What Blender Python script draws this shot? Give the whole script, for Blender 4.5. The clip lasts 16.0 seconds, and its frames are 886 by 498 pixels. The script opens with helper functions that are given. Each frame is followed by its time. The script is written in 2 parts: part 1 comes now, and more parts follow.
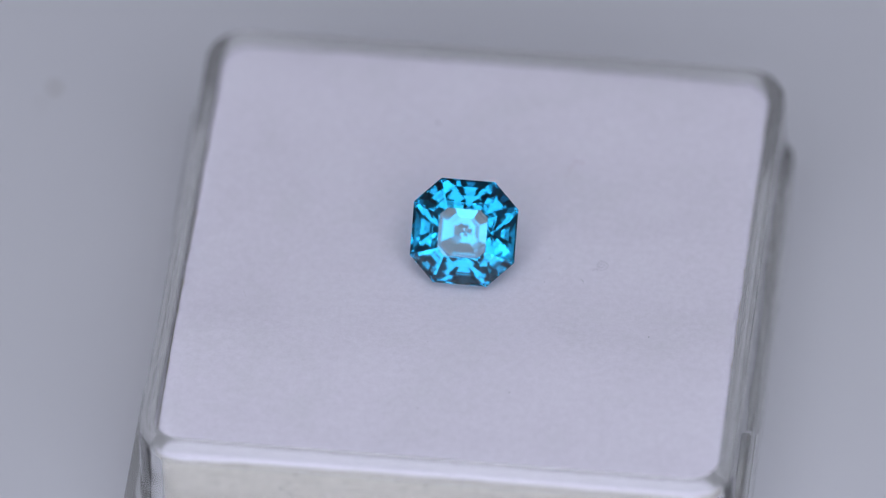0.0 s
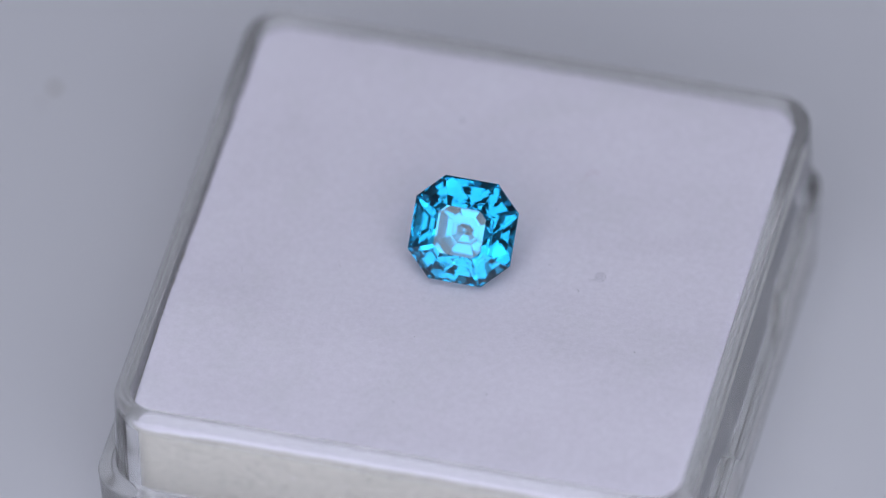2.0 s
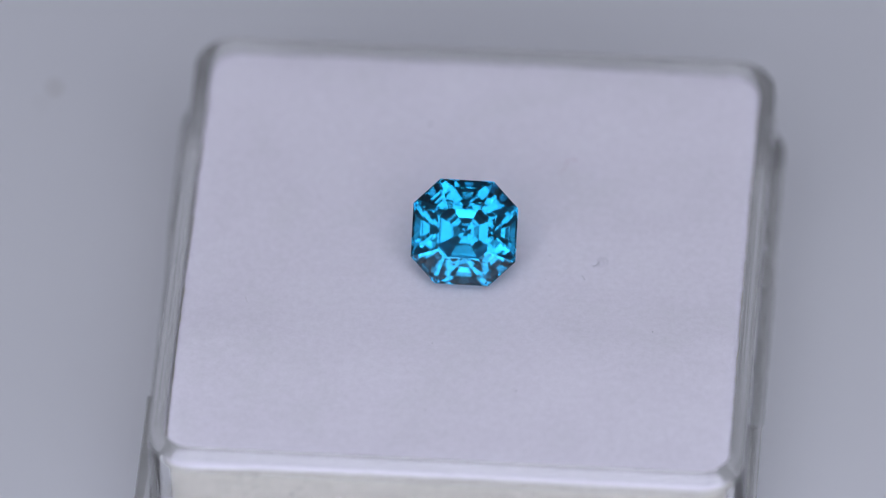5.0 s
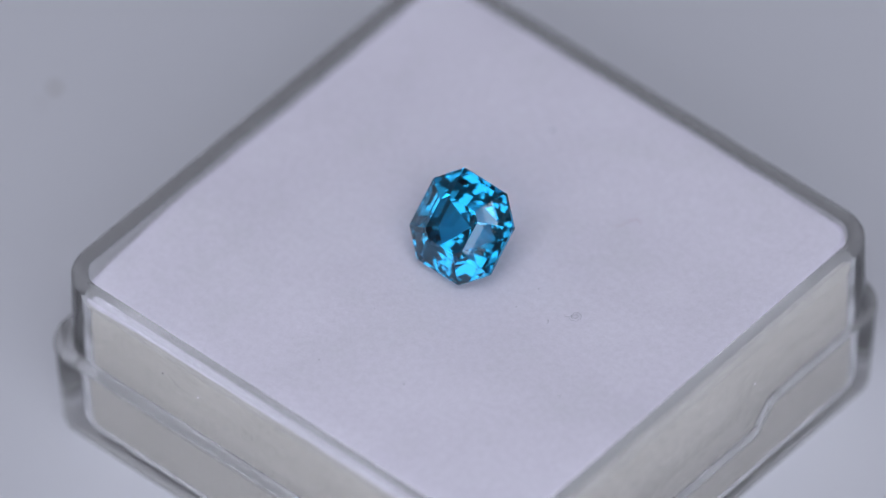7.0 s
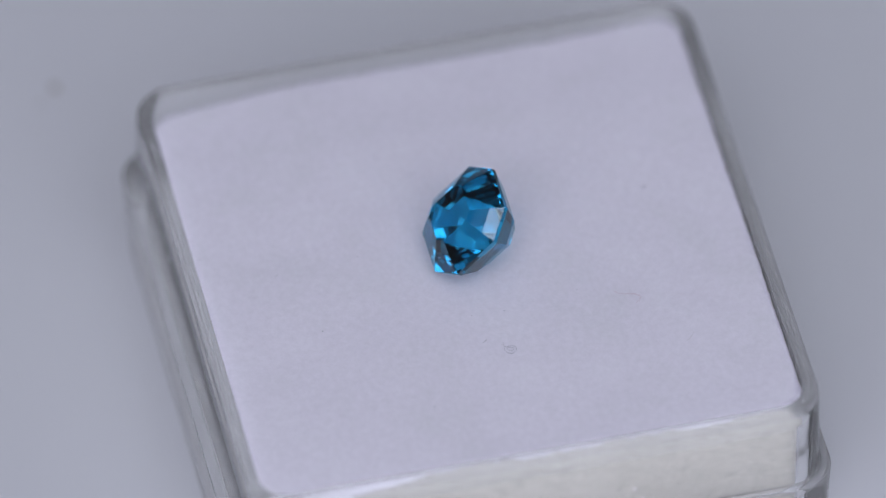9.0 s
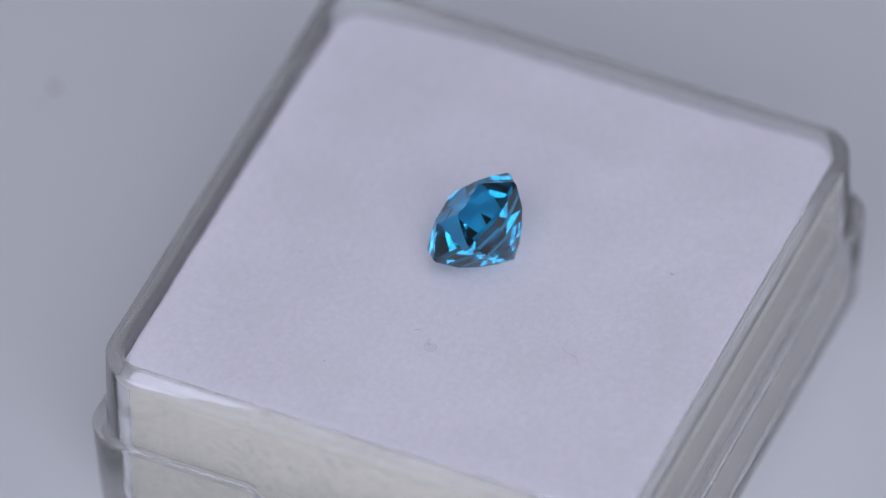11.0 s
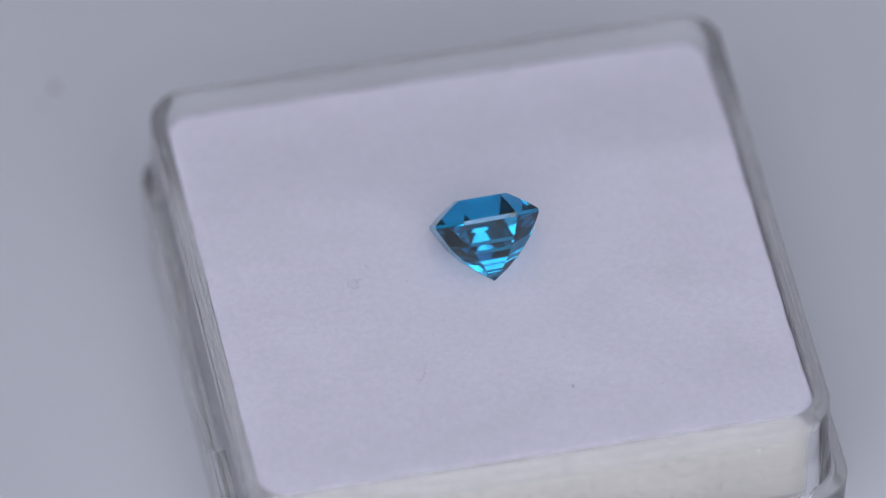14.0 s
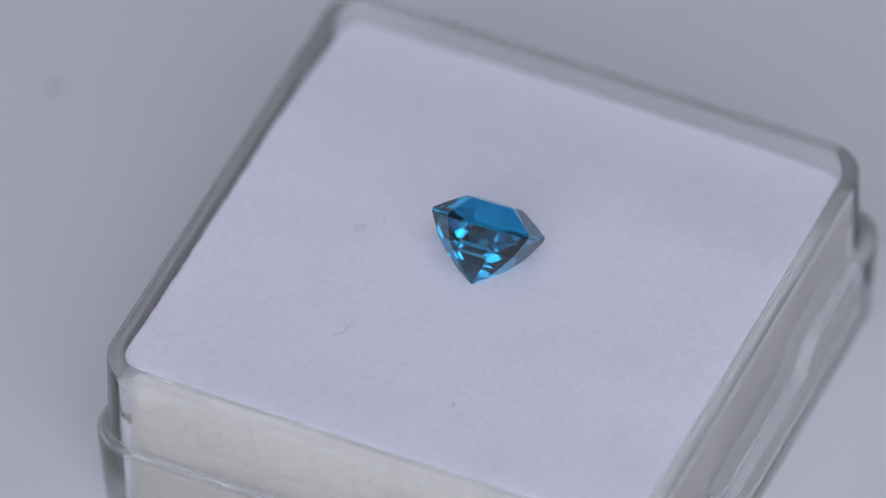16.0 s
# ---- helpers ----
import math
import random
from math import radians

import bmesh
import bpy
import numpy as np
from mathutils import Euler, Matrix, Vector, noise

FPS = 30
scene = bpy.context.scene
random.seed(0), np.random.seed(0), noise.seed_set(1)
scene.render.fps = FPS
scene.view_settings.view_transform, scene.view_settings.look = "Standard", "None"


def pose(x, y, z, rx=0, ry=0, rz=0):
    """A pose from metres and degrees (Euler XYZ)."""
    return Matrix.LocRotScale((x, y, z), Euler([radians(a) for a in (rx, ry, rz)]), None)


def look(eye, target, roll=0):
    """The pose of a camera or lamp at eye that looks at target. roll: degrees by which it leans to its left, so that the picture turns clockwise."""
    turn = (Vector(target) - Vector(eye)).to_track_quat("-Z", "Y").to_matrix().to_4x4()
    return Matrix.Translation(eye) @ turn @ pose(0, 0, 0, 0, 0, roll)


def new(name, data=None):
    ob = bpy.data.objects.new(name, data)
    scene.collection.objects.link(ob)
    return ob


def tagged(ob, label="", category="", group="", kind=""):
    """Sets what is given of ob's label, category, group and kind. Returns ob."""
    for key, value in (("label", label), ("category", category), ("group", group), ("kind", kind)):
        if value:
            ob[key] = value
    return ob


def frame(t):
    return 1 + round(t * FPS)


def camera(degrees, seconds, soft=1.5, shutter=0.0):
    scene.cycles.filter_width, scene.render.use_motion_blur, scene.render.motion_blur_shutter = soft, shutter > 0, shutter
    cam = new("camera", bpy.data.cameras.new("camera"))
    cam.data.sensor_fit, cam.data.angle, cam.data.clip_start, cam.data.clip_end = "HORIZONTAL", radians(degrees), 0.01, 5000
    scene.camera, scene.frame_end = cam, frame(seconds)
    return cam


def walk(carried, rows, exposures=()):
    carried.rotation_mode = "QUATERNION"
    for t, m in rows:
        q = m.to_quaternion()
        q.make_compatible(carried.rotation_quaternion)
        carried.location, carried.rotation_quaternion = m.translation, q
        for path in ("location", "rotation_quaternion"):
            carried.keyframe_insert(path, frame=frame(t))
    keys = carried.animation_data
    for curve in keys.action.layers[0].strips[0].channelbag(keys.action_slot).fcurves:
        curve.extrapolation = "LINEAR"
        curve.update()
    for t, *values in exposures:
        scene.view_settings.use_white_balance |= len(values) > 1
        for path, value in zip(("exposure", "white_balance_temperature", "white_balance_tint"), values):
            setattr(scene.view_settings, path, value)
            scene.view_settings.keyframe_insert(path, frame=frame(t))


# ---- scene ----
# One unit of the plan is half the width of the box's rim.
U = 0.0142
RIM = 0.745 * U          # height of the box's rim over the table
DIST = 40.69 * U         # camera to the turning axis
ELEV = radians(46.56)
FOCAL = 21252.6          # focal length over the width of the view, times 1568
cam = camera(4.2253, 16.0, soft=1.1)
AXIS = Vector((0, 0, RIM))
ahead = Vector((0, math.cos(ELEV), -math.sin(ELEV)))
aside, upward = Vector((1, 0, 0)), Vector((0, math.sin(ELEV), math.cos(ELEV)))
EYE = AXIS - DIST * ahead
AIM = AXIS + (-58.2 * aside + 9.2 * upward) * (DIST / FOCAL)
walk(cam, [(0.0, look(EYE, AIM, -1.13)), (16.0, look(EYE, AIM, -1.13))])
cam.data.dof.use_dof = True
cam.data.dof.focus_distance = DIST - 0.18 * U
cam.data.dof.aperture_fstop = 21.0

# ---- light ----
world = bpy.data.worlds.new("room_air")
scene.world = world
world.use_nodes = True
world.node_tree.nodes["Background"].inputs[0].default_value = (0.9, 0.95, 1.0, 1)
world.node_tree.nodes["Background"].inputs[1].default_value = 0.05


def area_lamp(name, eye, target, sx, sy, watts, colour):
    data = bpy.data.lights.new(name, "AREA")
    data.shape, data.size, data.size_y, data.energy, data.color = "RECTANGLE", sx, sy, watts, colour
    ob = new(name, data)
    ob.matrix_world = look(eye, target)
    return ob


COOL = (0.84, 0.86, 1.0)
# four panels of a square ring light round the lens, and a weak fill
for sx in (-1, 1):
    area_lamp("ring_lamp", AXIS - 0.60 * ahead + sx * 0.194 * aside, AXIS, 0.262, 0.58, 1.26, COOL)
    area_lamp("ring_lamp", AXIS - 0.60 * ahead + sx * 0.2025 * upward, AXIS, 0.130, 0.215, 0.24, COOL)
# unseen fill lamp, added overhead to lift the general level
area_lamp("fill_lamp_overhead", (0.0, -0.2, 1.9), (0, 0, 0), 1.4, 1.4, 5.1, COOL)
scene.view_settings.exposure = 0.0


# ---- materials ----
def material(name):
    mat = bpy.data.materials.new(name)
    mat.use_nodes = True
    return mat, mat.node_tree, mat.node_tree.nodes["Principled BSDF"]


def link_noise(tree, scale, detail=4.0, rough=0.6):
    nodes = tree.nodes
    coord = nodes.new("ShaderNodeTexCoord")
    tex = nodes.new("ShaderNodeTexNoise")
    tex.inputs["Scale"].default_value = scale
    tex.inputs["Detail"].default_value = detail
    tex.inputs["Roughness"].default_value = rough
    tree.links.new(coord.outputs["Object"], tex.inputs["Vector"])
    return tex


def ramp(tree, src, stops):
    node = tree.nodes.new("ShaderNodeValToRGB")
    tree.links.new(src, node.inputs[0])
    while len(node.color_ramp.elements) < len(stops):
        node.color_ramp.elements.new(0.5)
    for el, (pos, col) in zip(node.color_ramp.elements, stops):
        el.position, el.color = pos, (*col, 1)
    return node


def mixed(tree, a, b, kind="MULTIPLY", fac=1.0):
    node = tree.nodes.new("ShaderNodeMixRGB")
    node.blend_type = kind
    node.inputs[0].default_value = fac
    tree.links.new(a, node.inputs[1])
    tree.links.new(b, node.inputs[2])
    return node


def bump(tree, bsdf, src, strength, distance):
    node = tree.nodes.new("ShaderNodeBump")
    node.inputs["Strength"].default_value = strength
    node.inputs["Distance"].default_value = distance
    tree.links.new(src, node.inputs["Height"])
    tree.links.new(node.outputs[0], bsdf.inputs["Normal"])


def cloth_white():
    mat, tree, bsdf = material("white_flock")
    fine = link_noise(tree, 3000, 5, 0.75)
    broad = link_noise(tree, 260, 6, 0.65)
    a = ramp(tree, fine.outputs[0], ((0.25, (0.74, 0.73, 0.80)), (0.75, (0.84, 0.83, 0.91))))
    b = ramp(tree, broad.outputs[0], ((0.3, (0.945, 0.945, 0.94)), (0.5, (0.985, 0.97, 0.985)), (0.7, (1.0, 0.995, 1.0))))
    m = mixed(tree, a.outputs[0], b.outputs[0])
    tree.links.new(m.outputs[0], bsdf.inputs["Base Color"])
    bsdf.inputs["Roughness"].default_value = 0.95
    bsdf.inputs["Specular IOR Level"].default_value = 0.15
    bsdf.inputs["Sheen Weight"].default_value = 0.15
    bump(tree, bsdf, fine.outputs[0], 0.5, 0.00004)
    return mat


def foam_cream():
    mat, tree, bsdf = material("cream_foam")
    cells = link_noise(tree, 2900, 6, 0.8)
    broad = link_noise(tree, 330, 3, 0.5)
    a = ramp(tree, cells.outputs[0], ((0.32, (0.28, 0.265, 0.23)), (0.43, (0.48, 0.46, 0.41)), (0.6, (0.54, 0.52, 0.465)), (0.70, (0.74, 0.725, 0.68))))
    b = ramp(tree, broad.outputs[0], ((0.3, (0.93, 0.93, 0.92)), (0.7, (1, 1, 1))))
    m = mixed(tree, a.outputs[0], b.outputs[0])
    tree.links.new(m.outputs[0], bsdf.inputs["Base Color"])
    bsdf.inputs["Roughness"].default_value = 0.9
    bump(tree, bsdf, cells.outputs[0], 0.8, 0.00010)
    return mat


def clear_plastic(name, low, high, haze, grey, ior):
    mat, tree, bsdf = material(name)
    scuff = link_noise(tree, 900, 6, 0.7)
    r = ramp(tree, scuff.outputs[0], ((0.35, (low,) * 3), (0.8, (high,) * 3)))
    # grey darkens and haze whitens a part, in place of true refraction
    bsdf.inputs["Base Color"].default_value = (0.97 * grey, 0.975 * grey, 0.98 * grey, 1)
    bsdf.inputs["Transmission Weight"].default_value = 1.0 - haze
    bsdf.inputs["IOR"].default_value = ior
    tree.links.new(r.outputs[0], bsdf.inputs["Roughness"])
    return mat


def gem_blue(name, rough):
    mat, tree, bsdf = material(name)
    bsdf.inputs["Base Color"].default_value = (0.010, 0.35, 0.60, 1)
    bsdf.inputs["Transmission Weight"].default_value = 1.0
    bsdf.inputs["IOR"].default_value = 1.93
    bsdf.inputs["Roughness"].default_value = rough
    deep = tree.nodes.new("ShaderNodeBsdfGlass")
    deep.inputs["Color"].default_value = (0.28, 0.75, 0.92, 1)
    deep.inputs["IOR"].default_value = 1.93
    deep.inputs["Roughness"].default_value = rough
    mix = tree.nodes.new("ShaderNodeMixShader")
    mix.inputs[0].default_value = 0.32
    tree.links.new(bsdf.outputs[0], mix.inputs[1])
    tree.links.new(deep.outputs[0], mix.inputs[2])
    tree.links.new(mix.outputs[0], tree.nodes["Material Output"].inputs["Surface"])
    return mat


def table_white():
    mat, tree, bsdf = material("white_table_laminate")
    broad = link_noise(tree, 9, 4, 0.5)
    fine = link_noise(tree, 1500, 4, 0.6)
    a = ramp(tree, broad.outputs[0], ((0.3, (0.635, 0.65, 0.685)), (0.7, (0.69, 0.70, 0.735))))
    tree.links.new(a.outputs[0], bsdf.inputs["Base Color"])
    bsdf.inputs["Roughness"].default_value = 0.45
    bump(tree, bsdf, fine.outputs[0], 0.1, 0.00003)
    return mat


def plain_paint(name, colour):
    mat, tree, bsdf = material(name)
    n = link_noise(tree, 3, 4, 0.6)
    lo = tuple(0.93 * c for c in colour)
    a = ramp(tree, n.outputs[0], ((0.3, lo), (0.7, colour)))
    tree.links.new(a.outputs[0], bsdf.inputs["Base Color"])
    bsdf.inputs["Roughness"].default_value = 0.8
    return mat


def lint(name, colour):
    mat, tree, bsdf = material(name)
    bsdf.inputs["Base Color"].default_value = (*colour, 1)
    bsdf.inputs["Roughness"].default_value = 0.8
    return mat


WHITE, FOAM, TABLE = cloth_white(), foam_cream(), table_white()
# one plastic throughout; grey, haze and ior per part imitate refracted light and shade
CLEAR = clear_plastic("clear_plastic", 0.005, 0.05, 0.05, 0.97, 1.24)
RIM_SHADED = clear_plastic("clear_plastic_shaded_rim", 0.04, 0.12, 0.22, 0.90, 1.15)
LEDGE_SHADED = clear_plastic("clear_plastic_shaded_ledge", 0.03, 0.10, 0.22, 0.72, 1.34)
BASE_SHADED = clear_plastic("clear_plastic_shaded_base", 0.06, 0.16, 0.35, 0.72, 1.30)
GEM, GEM_GIRDLE = gem_blue("blue_zircon", 0.0), gem_blue("blue_zircon_girdle", 0.10)
WALL, FLOORING = plain_paint("white_wall_paint", (0.72, 0.72, 0.73)), plain_paint("grey_floor", (0.42, 0.41, 0.40))
GREY_LINT, RED_LINT, DARK_LINT = lint("grey_lint", (0.62, 0.61, 0.65)), lint("reddish_lint", (0.60, 0.48, 0.54)), lint("dark_dust", (0.06, 0.06, 0.07))
SLATE_LINT, TAN_SPOT = lint("slate_grey_lint", (0.47, 0.47, 0.52)), lint("tan_spot", (0.30, 0.28, 0.22))


def from_lists(name, verts, faces, mat, parent=None, smooth=False, label=""):
    mesh = bpy.data.meshes.new(name)
    mesh.from_pydata(verts, [], faces)
    mesh.materials.append(mat)
    mesh.update()
    bm = bmesh.new()
    bm.from_mesh(mesh)
    bmesh.ops.recalc_face_normals(bm, faces=bm.faces)
    bm.to_mesh(mesh)
    bm.free()
    for f in mesh.polygons:
        f.use_smooth = smooth
    ob = new(name, mesh)
    if parent:
        ob.parent = parent
    if label:
        tagged(ob, label)
    return ob


def slab(name, x0, x1, y0, y1, z0, z1, mat, parent=None, label=""):
    v = [(x, y, z) for z in (z0, z1) for x, y in ((x0, y0), (x1, y0), (x1, y1), (x0, y1))]
    f = [(3, 2, 1, 0), (4, 5, 6, 7)] + [(i, (i + 1) % 4, 4 + (i + 1) % 4, 4 + i) for i in range(4)]
    return from_lists(name, v, f, mat, parent, False, label)


# ---- the room and the table ----
# the room shell is unseen, added for bounce light and reflections
R2, TOP, DOWN = 1.5, 2.1, -0.75
tagged(slab("floor", -R2, R2, -R2, R2, DOWN - 0.1, DOWN, FLOORING), "plain grey floor", kind="structure")
tagged(slab("ceiling", -R2, R2, -R2, R2, TOP, TOP + 0.1, WALL), "plain white ceiling", kind="structure")
tagged(slab("wall_north", -R2, R2, R2, R2 + 0.1, DOWN, TOP, WALL), "plain white wall", kind="structure")
tagged(slab("wall_south", -R2, R2, -R2 - 0.1, -R2, DOWN, TOP, WALL), "plain white wall", kind="structure")
tagged(slab("wall_east", R2, R2 + 0.1, -R2, R2, DOWN, TOP, WALL), "plain white wall", kind="structure")
tagged(slab("wall_west", -R2 - 0.1, -R2, -R2, R2, DOWN, TOP, WALL), "plain white wall", kind="structure")
table = new("table")
tagged(table, "white laminate table standing on the floor under the box", "table")
slab("tabletop", -0.7, 0.7, -0.4, 0.6, -0.03, -0.00006, TABLE, table)
for x in (-0.63, 0.63):
    for y in (-0.33, 0.53):
        slab("leg", x - 0.025, x + 0.025, y - 0.025, y + 0.025, DOWN, -0.03, TABLE, table)

# ---- the box ----
ASP, CX = 0.984, -0.035
SIDE, ARC = 72, 14


def ring(half, radius, z, skew=None, off=(0.0, 0.0)):
    """A rounded square in plan units, z from the rim; skew(x, y) adds to z, off moves it."""
    pts = []
    a, b = half, half * ASP
    for sx, sy, a0 in ((1, 1, 0), (-1, 1, 90), (-1, -1, 180), (1, -1, 270)):
        for k in range(ARC + 1):
            t = radians(a0 + 90 * k / ARC)
            pts.append((sx * (a - radius) + radius * math.cos(t), sy * (b - radius) + radius * math.sin(t)))
        nx, ny = ((-1, 1), (-1, -1), (1, -1), (1, 1))[(a0 // 90)]
        ex, ey = pts[-1]
        t = radians(a0 + 90)
        fx, fy = nx * (a - radius) + radius * math.cos(t), ny * (b - radius) + radius * math.sin(t)
        pts += [(ex + (fx - ex) * k / SIDE, ey + (fy - ey) * k / SIDE) for k in range(1, SIDE)]
    out = []
    for x, y in pts:
        zz = z + (skew(x, y) if skew else 0)
        out.append(((x + CX + off[0]) * U, (y + off[1]) * U, RIM + zz * U))
    return out


def loft(rings, close_first=True, close_last=True):
    n = len(rings[0])
    verts = [p for r in rings for p in r]
    faces = []
    for i in range(len(rings) - 1):
        for k in range(n):
            j = (k + 1) % n
            faces.append((i * n + k, i * n + j, (i + 1) * n + j, (i + 1) * n + k))
    if close_first:
        faces.append(tuple(range(n))[::-1])
    if close_last:
        faces.append(tuple((len(rings) - 1) * n + k for k in range(n)))
    return verts, faces


LOWER = (-0.012, -0.005)  # the lower body is set off a little from the upper one


def notch(x, y):
    """The thumb recess in the ledge, on the two opposite sides."""
    if abs(x) < 0.9:
        return 0.0
    t = min(1.0, max(0.0, (0.392 - abs(y)) / 0.085))
    return -0.095 * t


box = new("gem_box")
tagged(box, "clear square plastic gem box base standing on the table", "box")
base_edge = [(0.965, 0.11, -0.745, 0), (1.000, 0.125, -0.744, 0), (1.016, 0.13, -0.738, 0), (1.0265, 0.134, -0.724, 0), (1.0300, 0.135, -0.705, 0), (1.0303, 0.135, -0.69, 0)]
base_wall = [(1.0303, 0.135, -0.69, 0), (1.0306, 0.135, -0.68, 0), (1.0440, 0.139, -0.385, 1), (1.0446, 0.139, -0.373, 1)]
ledge = [(1.0446, 0.139, -0.373, 1), (1.0448, 0.139, -0.364, 1), (1.0435, 0.138, -0.3575, 1), (1.040, 0.137, -0.3552, 1), (1.0125, 0.131, -0.3545, 1), (1.0090, 0.130, -0.352, 1), (1.005, 0.130, -0.346, 1)]
upper_wall = [(1.005, 0.13, -0.346, 1), (1.0045, 0.13, -0.334, 1), (1.0005, 0.13, -0.055, 0), (1.0, 0.13, -0.035, 0)]
rim = [(1.0, 0.13, -0.035, 0), (0.999, 0.13, -0.022, 0), (0.994, 0.13, -0.009, 0), (0.985, 0.125, -0.001, 0), (0.978, 0.120, 0.0, 0),
       (0.9752, 0.118, -0.0008, 0), (0.9738, 0.117, -0.0068, 0), (0.9708, 0.115, -0.0070, 0), (0.9692, 0.114, -0.0012, 0), (0.9630, 0.108, -0.0020, 0),
       (0.9605, 0.106, -0.0070, 0), (0.9580, 0.104, -0.0074, 0), (0.952, 0.10, -0.012, 0), (0.948, 0.10, -0.026, 0), (0.9472, 0.10, -0.04, 0), (0.9464, 0.10, -0.13, 0)]
inner_wall = [(0.9464, 0.10, -0.13, 0), (0.946, 0.10, -0.15, 0), (0.9415, 0.09, -0.66, 0), (0.941, 0.09, -0.68, 0), (0.932, 0.085, -0.708, 0)]


def box_part(name, profile, mat, label="", first=False, last=False):
    rings = [ring(h, r, z, notch if s else None, LOWER if h > 1.0095 or z < -0.70 and h > 0.96 else (0.0, 0.0)) for h, r, z, s in profile]
    v, f = loft(rings, first, last)
    mesh = bpy.data.meshes.new(name)
    mesh.from_pydata(v, [], f)
    mesh.materials.append(mat)
    for face in mesh.polygons:
        face.use_smooth = True
    ob = new(name, mesh)
    ob.parent = box
    ob.visible_shadow = False
    if label:
        tagged(ob, label)
    return ob


box_part("base_edge", base_edge, BASE_SHADED, "rounded clear moulded bottom edge, greyed to imitate refracted shade", first=True)
box_part("base_wall", base_wall, CLEAR)
box_part("ledge", ledge, LEDGE_SHADED, "narrow ledge with a thumb recess on two sides")
box_part("upper_wall", upper_wall, CLEAR)
box_part("rim", rim, RIM_SHADED, "rounded clear moulded rim, greyed to imitate refracted shade")
box_part("inner_wall", inner_wall, CLEAR)
box_part("box_floor", [(0.932, 0.085, -0.708, 0), (0.90, 0.07, -0.714, 0)], CLEAR, last=True)


# ---- the pad ----
def smooth_step(t):
    t = min(1.0, max(0.0, t))
    return t * t * (3 - 2 * t)


def pad_top(x, y):
    """Height of the pad's face, in plan units from the rim: it sags towards one side and at its border."""
    yy = y / ASP
    z = -0.039
    near = smooth_step((math.hypot(x, y) - 0.2) / 0.25)
    z -= 0.046 * smooth_step((-yy - 0.3) / 0.68)
    z -= 0.012 * smooth_step((-x - 0.5) / 0.45) + 0.006 * smooth_step((x - 0.5) / 0.45)
    z += near * (0.014 * smooth_step((yy - 0.5) / 0.45) + 0.006 * noise.noise((x * 3, y * 3, 1.7)) + 0.003 * noise.noise((x * 9, y * 9, 4.1)))
    return z


pad = new("foam_pad")
tagged(pad, "white flocked foam pad with cream sides, seated inside the clear box", "pad")
rings = []
for h, r, dz in ((0.9450, 0.097, -0.012), (0.9435, 0.096, -0.006), (0.9395, 0.093, -0.003)):
    rings.append(ring(h, r, dz, lambda x, y: pad_top(x, y)))
for k in range(1, 29):
    h = 0.932 * (1 - (k - 1) / 28)
    rings.append(ring(h, 0.090 * h / 0.932, -0.001 if k == 1 else 0.0, lambda x, y: pad_top(x, y)))
v, f = loft(rings, False, True)
for i in range(3 * len(rings[0])):
    x, y, z = v[i]
    worn = 1 - 0.0045 * max(0.0, 0.25 + noise.noise((x / U * 26, y / U * 26, 2.3)) + 0.6 * noise.noise((x / U * 70, y / U * 70, 7.9)))
    v[i] = (x * worn, y * worn, z)
from_lists("flock_face", v, f, WHITE, pad, True)
v, f = loft([ring(0.930, 0.087, -0.712), ring(0.936, 0.088, -0.68), ring(0.940, 0.088, -0.4), ring(0.9445, 0.0965, -0.0135, lambda x, y: pad_top(x, y)), ring(0.80, 0.08, -0.035, lambda x, y: pad_top(x, y))])
from_lists("foam_body", v, f, FOAM, pad, True)

# ---- the gem ----
GW = 0.1771
TURN = Matrix.Rotation(0.80703, 3, Vector((0.8067, 0.0224, 0.0001)))
SEAT = Vector((-0.0351, -0.0339, 0.1372))


def gem_ring(r, flat, z):
    pts = ((-flat, r), (flat, r), (r, flat), (r, -flat), (flat, -r), (-flat, -r), (-r, -flat), (-r, flat))
    return [tuple((TURN @ Vector((x, y, z)) + SEAT) * U + AXIS) for x, y in pts]


gem = new("gemstone")
tagged(gem, "blue octagonal step-cut gemstone lying tilted on the white pad", "gemstone")
crown_steps = ((0.0820, 0.0560, 0.0690), (0.104, 0.0640, 0.0552), (0.139, 0.0765, 0.0302), (GW, 0.0908, 0.0))
pavilion_steps = ((GW, 0.0908, -0.0143), (0.136, 0.0735, -0.0905), (0.092, 0.0485, -0.1440), (0.047, 0.0245, -0.1855), (0.003, 0.0015, -0.2175))


def gem_part(name, steps, mat, first=False, last=False, label=""):
    v, f = loft([gem_ring(*s) for s in steps], first, last)
    mesh = bpy.data.meshes.new(name)
    mesh.from_pydata(v, [], [q[::-1] for q in f] if steps[0][2] < steps[-1][2] else f)
    mesh.materials.append(mat)
    mesh.update()
    mid = (TURN @ Vector((0, 0, -0.03)) + SEAT) * U + AXIS
    bm = bmesh.new()
    bm.from_mesh(mesh)
    for face in bm.faces:
        face.smooth = False
        if face.normal.dot(face.calc_center_median() - mid) < 0:
            face.normal_flip()
    bm.to_mesh(mesh)
    bm.free()
    ob = new(name, mesh)
    ob.parent = gem
    if label:
        tagged(ob, label)
    return ob


v8 = gem_ring(*crown_steps[0])
mesh = bpy.data.meshes.new("table_facet")
mesh.from_pydata(v8, [], [tuple(range(8))[::-1]])
mesh.materials.append(GEM)
mesh.polygons[0].use_smooth = False
facet = new("table_facet", mesh)
facet.parent = gem
facet.visible_shadow = False
gem_part("crown", crown_steps, GEM)
gem_part("girdle", (crown_steps[-1], pavilion_steps[0]), GEM_GIRDLE, label="pale satin girdle band")
gem_part("pavilion", pavilion_steps, GEM, False, True).visible_shadow = False


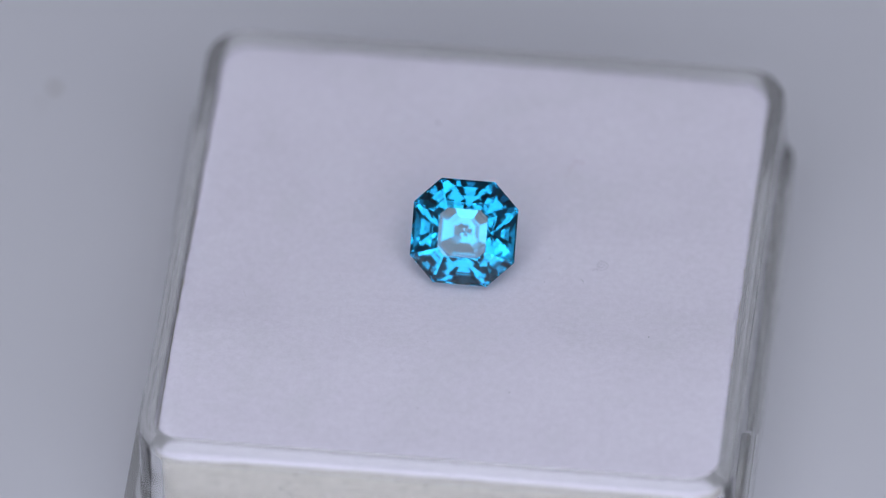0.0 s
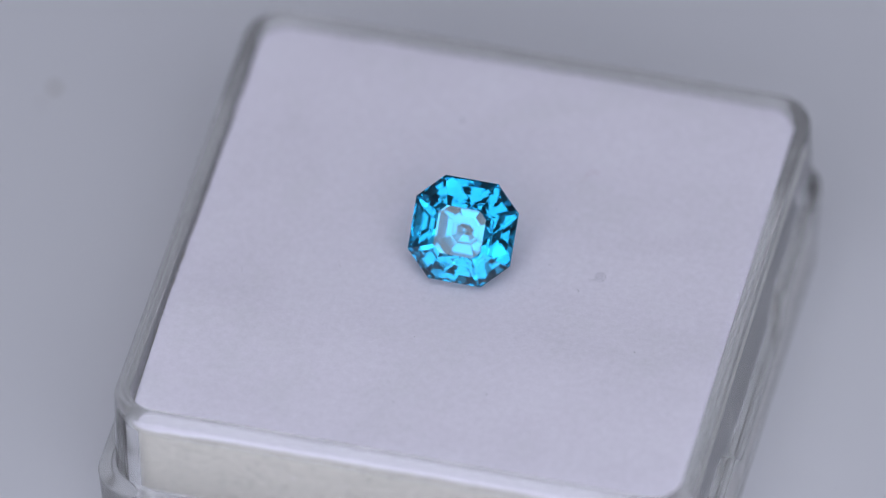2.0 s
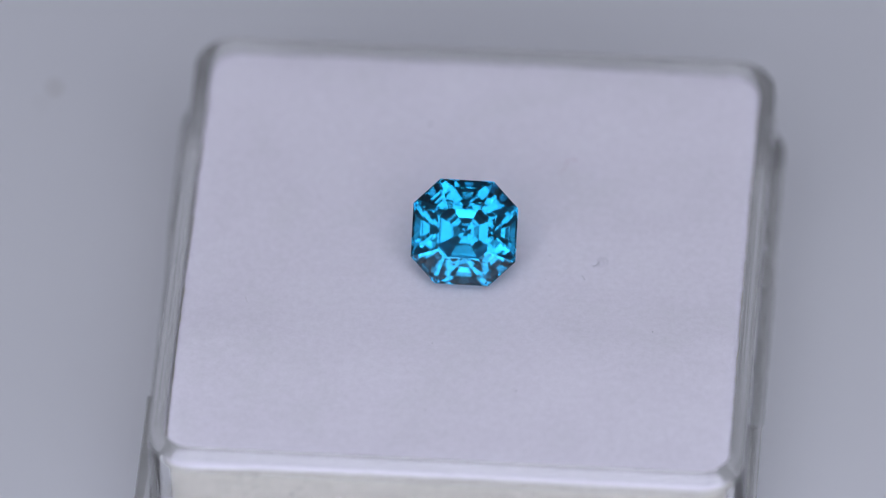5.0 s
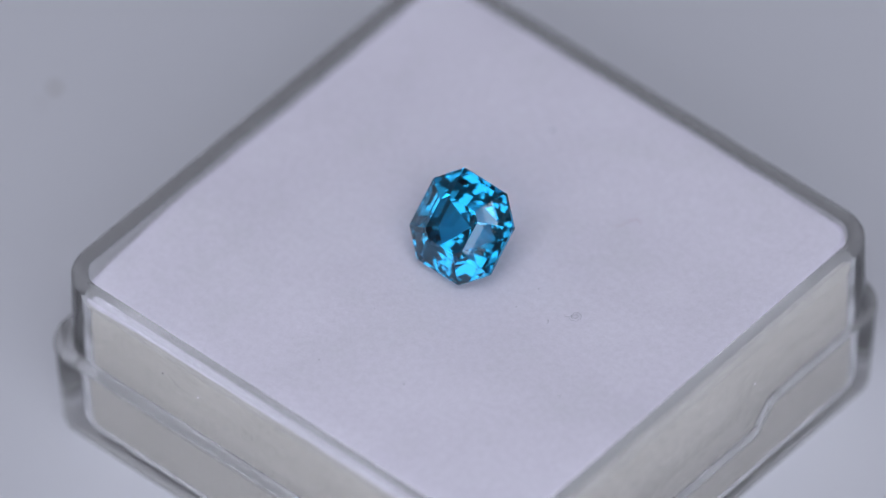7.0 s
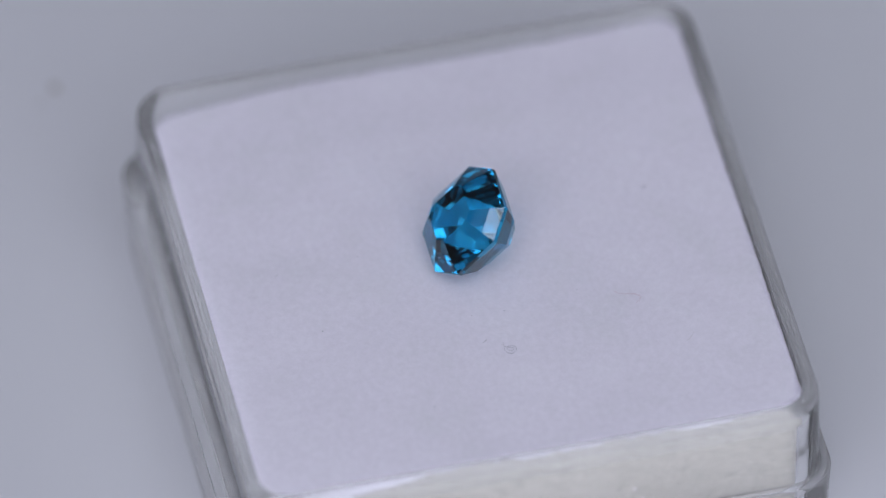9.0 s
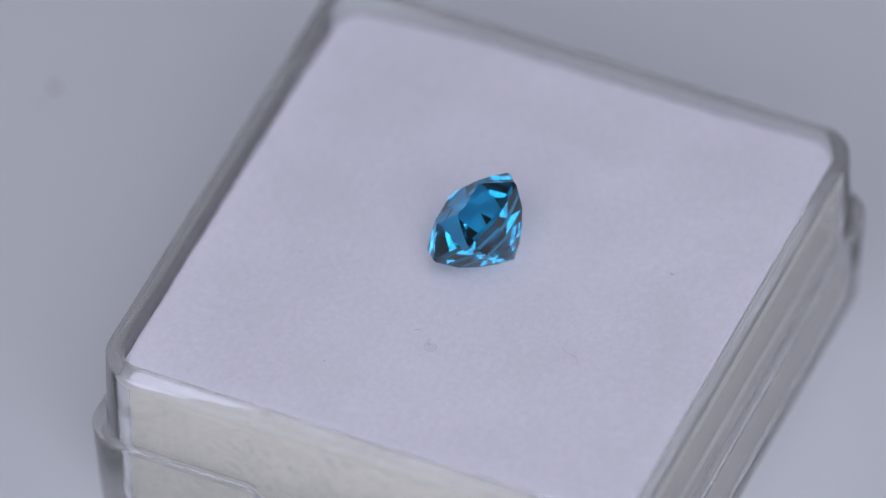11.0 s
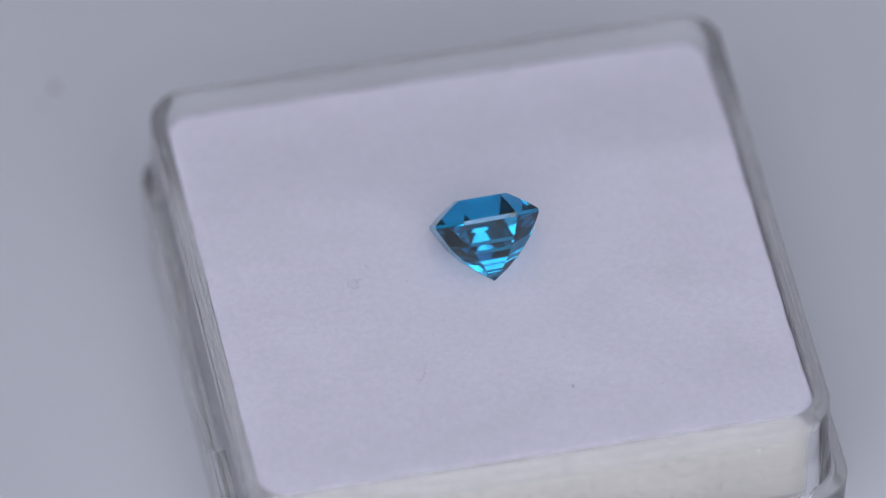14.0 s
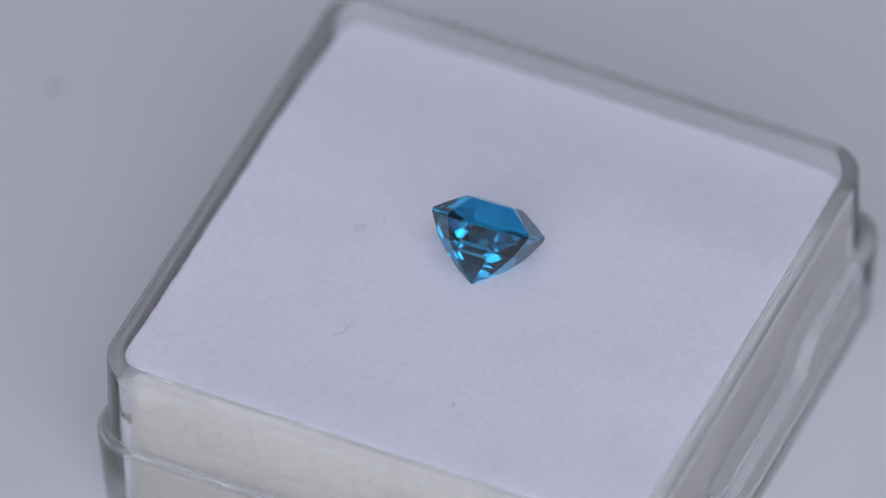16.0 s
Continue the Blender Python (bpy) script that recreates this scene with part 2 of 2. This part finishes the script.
# ---- lint and dust on the pad ----
def on_pad(x, y, lift=0.002):
    return Vector((x * U, y * U, RIM + (pad_top(x - CX, y) + lift) * U))


def fibre(points, thick, mat, label, loops=0):
    """A bent hair through plan points, as a thin tube."""
    pts = [Vector(q) for q in points]
    path = []
    for i in range(len(pts) - 1):
        p0, p1, p2, p3 = pts[max(i - 1, 0)], pts[i], pts[i + 1], pts[min(i + 2, len(pts) - 1)]
        for k in range(6):
            t = k / 6
            path.append(0.5 * (2 * p1 + (p2 - p0) * t + (2 * p0 - 5 * p1 + 4 * p2 - p3) * t * t + (3 * p1 - p0 - 3 * p2 + p3) * t ** 3))
    path.append(pts[-1])
    verts, faces = [], []
    for i, q in enumerate(path):
        d = (path[min(i + 1, len(path) - 1)] - path[max(i - 1, 0)]).normalized()
        side = Vector((-d.y, d.x))
        w = thick * (0.45 + 0.55 * math.sin(math.pi * (i + 0.5) / len(path)))
        c = on_pad(q.x, q.y, thick + 0.004 * abs(math.sin(i * 0.7)))
        for k in range(5):
            a = 2 * math.pi * k / 5
            verts.append(c + Vector((side.x * math.cos(a), side.y * math.cos(a), math.sin(a))) * w * U)
    n = len(path)
    for i in range(n - 1):
        for k in range(5):
            j = (k + 1) % 5
            faces.append((i * 5 + k, i * 5 + j, i * 5 + 5 + j, i * 5 + 5 + k))
    faces += [(4, 3, 2, 1, 0), tuple((n - 1) * 5 + k for k in range(5))]
    ob = from_lists("lint_fibre", verts, faces, mat, None, True)
    return tagged(ob, label, "lint", "lint on the pad")


def speck(x, y, size, mat, label, long=1.0, place=None, name="dust_glint_speck"):
    bm = bmesh.new()
    bmesh.ops.create_icosphere(bm, subdivisions=2, radius=size * U)
    for v in bm.verts:
        v.co *= 1 + 0.35 * noise.noise(v.co * (900 / size * 0.01) + Vector((x * 31, y * 17, 0)))
        v.co.y *= long
    c = place or on_pad(x, y, size * 0.35)
    for v in bm.verts:
        v.co += c
    mesh = bpy.data.meshes.new(name)
    bm.to_mesh(mesh)
    bm.free()
    mesh.materials.append(mat)
    return tagged(new(name, mesh), label, "dust", "dust specks")


small = [
    fibre(((0.312, 0.484), (0.305, 0.498), (0.285, 0.500), (0.271, 0.474), (0.266, 0.447), (0.247, 0.423)), 0.0009, RED_LINT, "thin reddish bent hair lying on the white pad"),
    fibre(((0.398, -0.006), (0.408, 0.006), (0.424, 0.000), (0.441, 0.008), (0.446, 0.026), (0.434, 0.040), (0.417, 0.038), (0.411, 0.022), (0.419, 0.010), (0.432, 0.016), (0.434, 0.027), (0.424, 0.030),
           (0.416, 0.016), (0.404, 0.002), (0.392, 0.004)), 0.0007, SLATE_LINT, "fine grey fibre curled into a knot on the white pad"),
    fibre(((0.362, -0.048), (0.369, -0.053), (0.374, -0.064)), 0.0011, SLATE_LINT, "short grey fibre lying on the white pad"),
    fibre(((0.495, 0.641), (0.512, 0.626), (0.532, 0.602)), 0.0008, GREY_LINT, "short straight grey fibre lying on the white pad"),
    fibre(((-0.454, -0.098), (-0.452, -0.115), (-0.440, -0.130), (-0.444, -0.142)), 0.0006, GREY_LINT, "short grey bent fibre lying on the white pad"),
    fibre(((-0.766, -0.205), (-0.764, -0.222), (-0.755, -0.240)), 0.0008, GREY_LINT, "short grey fibre near the edge of the pad"),
]
for x, y, size, long in ((-0.205, 0.634, 0.0052, 1.9), (0.246, 0.040, 0.0027, 1), (0.242, -0.071, 0.0022, 1), (0.619, -0.285, 0.0032, 1.3), (-0.498, 0.691, 0.0028, 1), (0.209, 0.302, 0.002, 1),
                         (0.179, -0.573, 0.0025, 1.8), (-0.12, -0.668, 0.0025, 1.6), (-0.269, -0.904, 0.0026, 1), (-0.119, -0.385, 0.002, 1)):
    small.append(speck(x, y, size * 0.75, SLATE_LINT, "tiny dark dust speck lying on the white pad", long))

# the white specks imitate bright glints and scratches on the plastic walls
for place, size, mat, label in (
        ((-0.544, -0.9885, -0.166), 0.003, DARK_LINT, "tiny dark dust speck stuck to the clear wall"), ((-0.385, -0.9885, -0.176), 0.0035, WHITE, "tiny white speck imitating a bright glint and scratch on the clear wall"),
        ((-0.228, -1.022, -0.372), 0.003, DARK_LINT, "tiny dark dust speck stuck to the clear ledge"), ((0.9675, 0.321, -0.235), 0.0045, WHITE, "tiny white speck imitating a bright glint and scratch on the clear wall"),
        ((0.9678, 0.348, -0.284), 0.003, WHITE, "tiny white speck imitating a bright glint and scratch on the clear wall"), ((-0.764, 0.9872, -0.111), 0.0035, WHITE, "tiny white speck imitating a bright glint and scratch on the clear wall"),
        ((0.9655, -0.406, -0.05), 0.003, DARK_LINT, "tiny dark dust speck stuck to the clear wall")):
    small.append(speck(place[0], place[1], size, mat, label, 1.0, Vector((place[0] * U, place[1] * U, RIM + place[2] * U))))

# ---- two tan specks set on the table for blurred spots beside the turning box ----
for x, y, size in ((-1.4733, 1.5379, 0.0125), (-1.5260, 1.4615, 0.006)):
    speck(x, y, size, TAN_SPOT, "tiny tan speck set on the white table for a blurred spot", 1.0, Vector((x * U, y * U, size * 0.6 * U)))

# ---- frayed fibres round the pad's edge ----
rng = random.Random(5)
verts, faces = [], []
edge = ring(0.937, 0.090, 0.0)
count = len(edge)
for i in range(4600):
    k = rng.randrange(count)
    e, g = Vector(edge[k]), Vector(edge[(k + 1) % count])
    p = e.lerp(g, rng.random())
    cx, cy = p.x / U - CX, p.y / U
    out = Vector((p.x - CX * U, p.y, 0)).normalized()
    base = Vector((p.x, p.y, RIM + (pad_top(cx, cy) - 0.006) * U)) - out * rng.uniform(0.0, 0.012) * U
    length = rng.uniform(0.006, 0.020) * U * (1.9 if rng.random() < 0.12 else 1.0)
    way = (out * rng.uniform(-0.1, 0.55) + Vector((rng.uniform(-0.6, 0.6), rng.uniform(-0.6, 0.6), rng.uniform(0.35, 1.0)))).normalized()
    tip = base + way * length
    side = way.cross(Vector((0.3, 0.5, 0.8))).normalized() * 0.0011 * U
    other = way.cross(side).normalized() * 0.0011 * U
    n = len(verts)
    verts += [base + side, base - side * 0.5 + other, base - side * 0.5 - other, tip]
    faces += [(n, n + 1, n + 3), (n + 1, n + 2, n + 3), (n + 2, n, n + 3)]
tagged(from_lists("edge_fray", verts, faces, WHITE, pad, False, "frayed white fibres round the edge"), kind="stuff")


# ---- motion of the turning box ----
def motions():
    turns = [(0.0, 7.4), (0.1, 7.6), (0.2, 6.8), (0.35, 4.2), (0.5, 1.25), (0.65, -1.4), (0.78, -3.6), (0.88, -4.5), (1.0, -2.95), (1.2, 0.8), (1.5, 6.3), (1.8, 11.8),
             (1.92, 13.8), (2.02, 14.8), (2.12, 13.8), (2.25, 11.2), (2.5, 6.3), (3.0, -2.9), (3.5, -12.4), (3.7, -16.2), (3.78, -16.9), (3.9, -15.3), (4.1, -11.6),
             (5.0, 5.1), (5.5, 14.3), (6.0, 23.5), (6.5, 32.7), (7.0, 41.8), (7.5, 50.9), (8.0, 59.9), (8.5, 68.8), (9.0, 77.7), (9.5, 86.8), (10.25, 100.6), (11.0, 114.5),
             (11.5, 123.9), (12.0, 133.2), (12.5, 142.4), (13.0, 151.3), (13.5, 160.2), (14.0, 169.3), (14.5, 178.4), (15.0, 187.5), (15.5, 196.4), (16.0, 205.2)]
    for thing in turning:
        walk(thing, [(t, pose(0, 0, 0, 0, 0, -a)) for t, a in turns])


turning = [box, pad, gem] + small
motions()
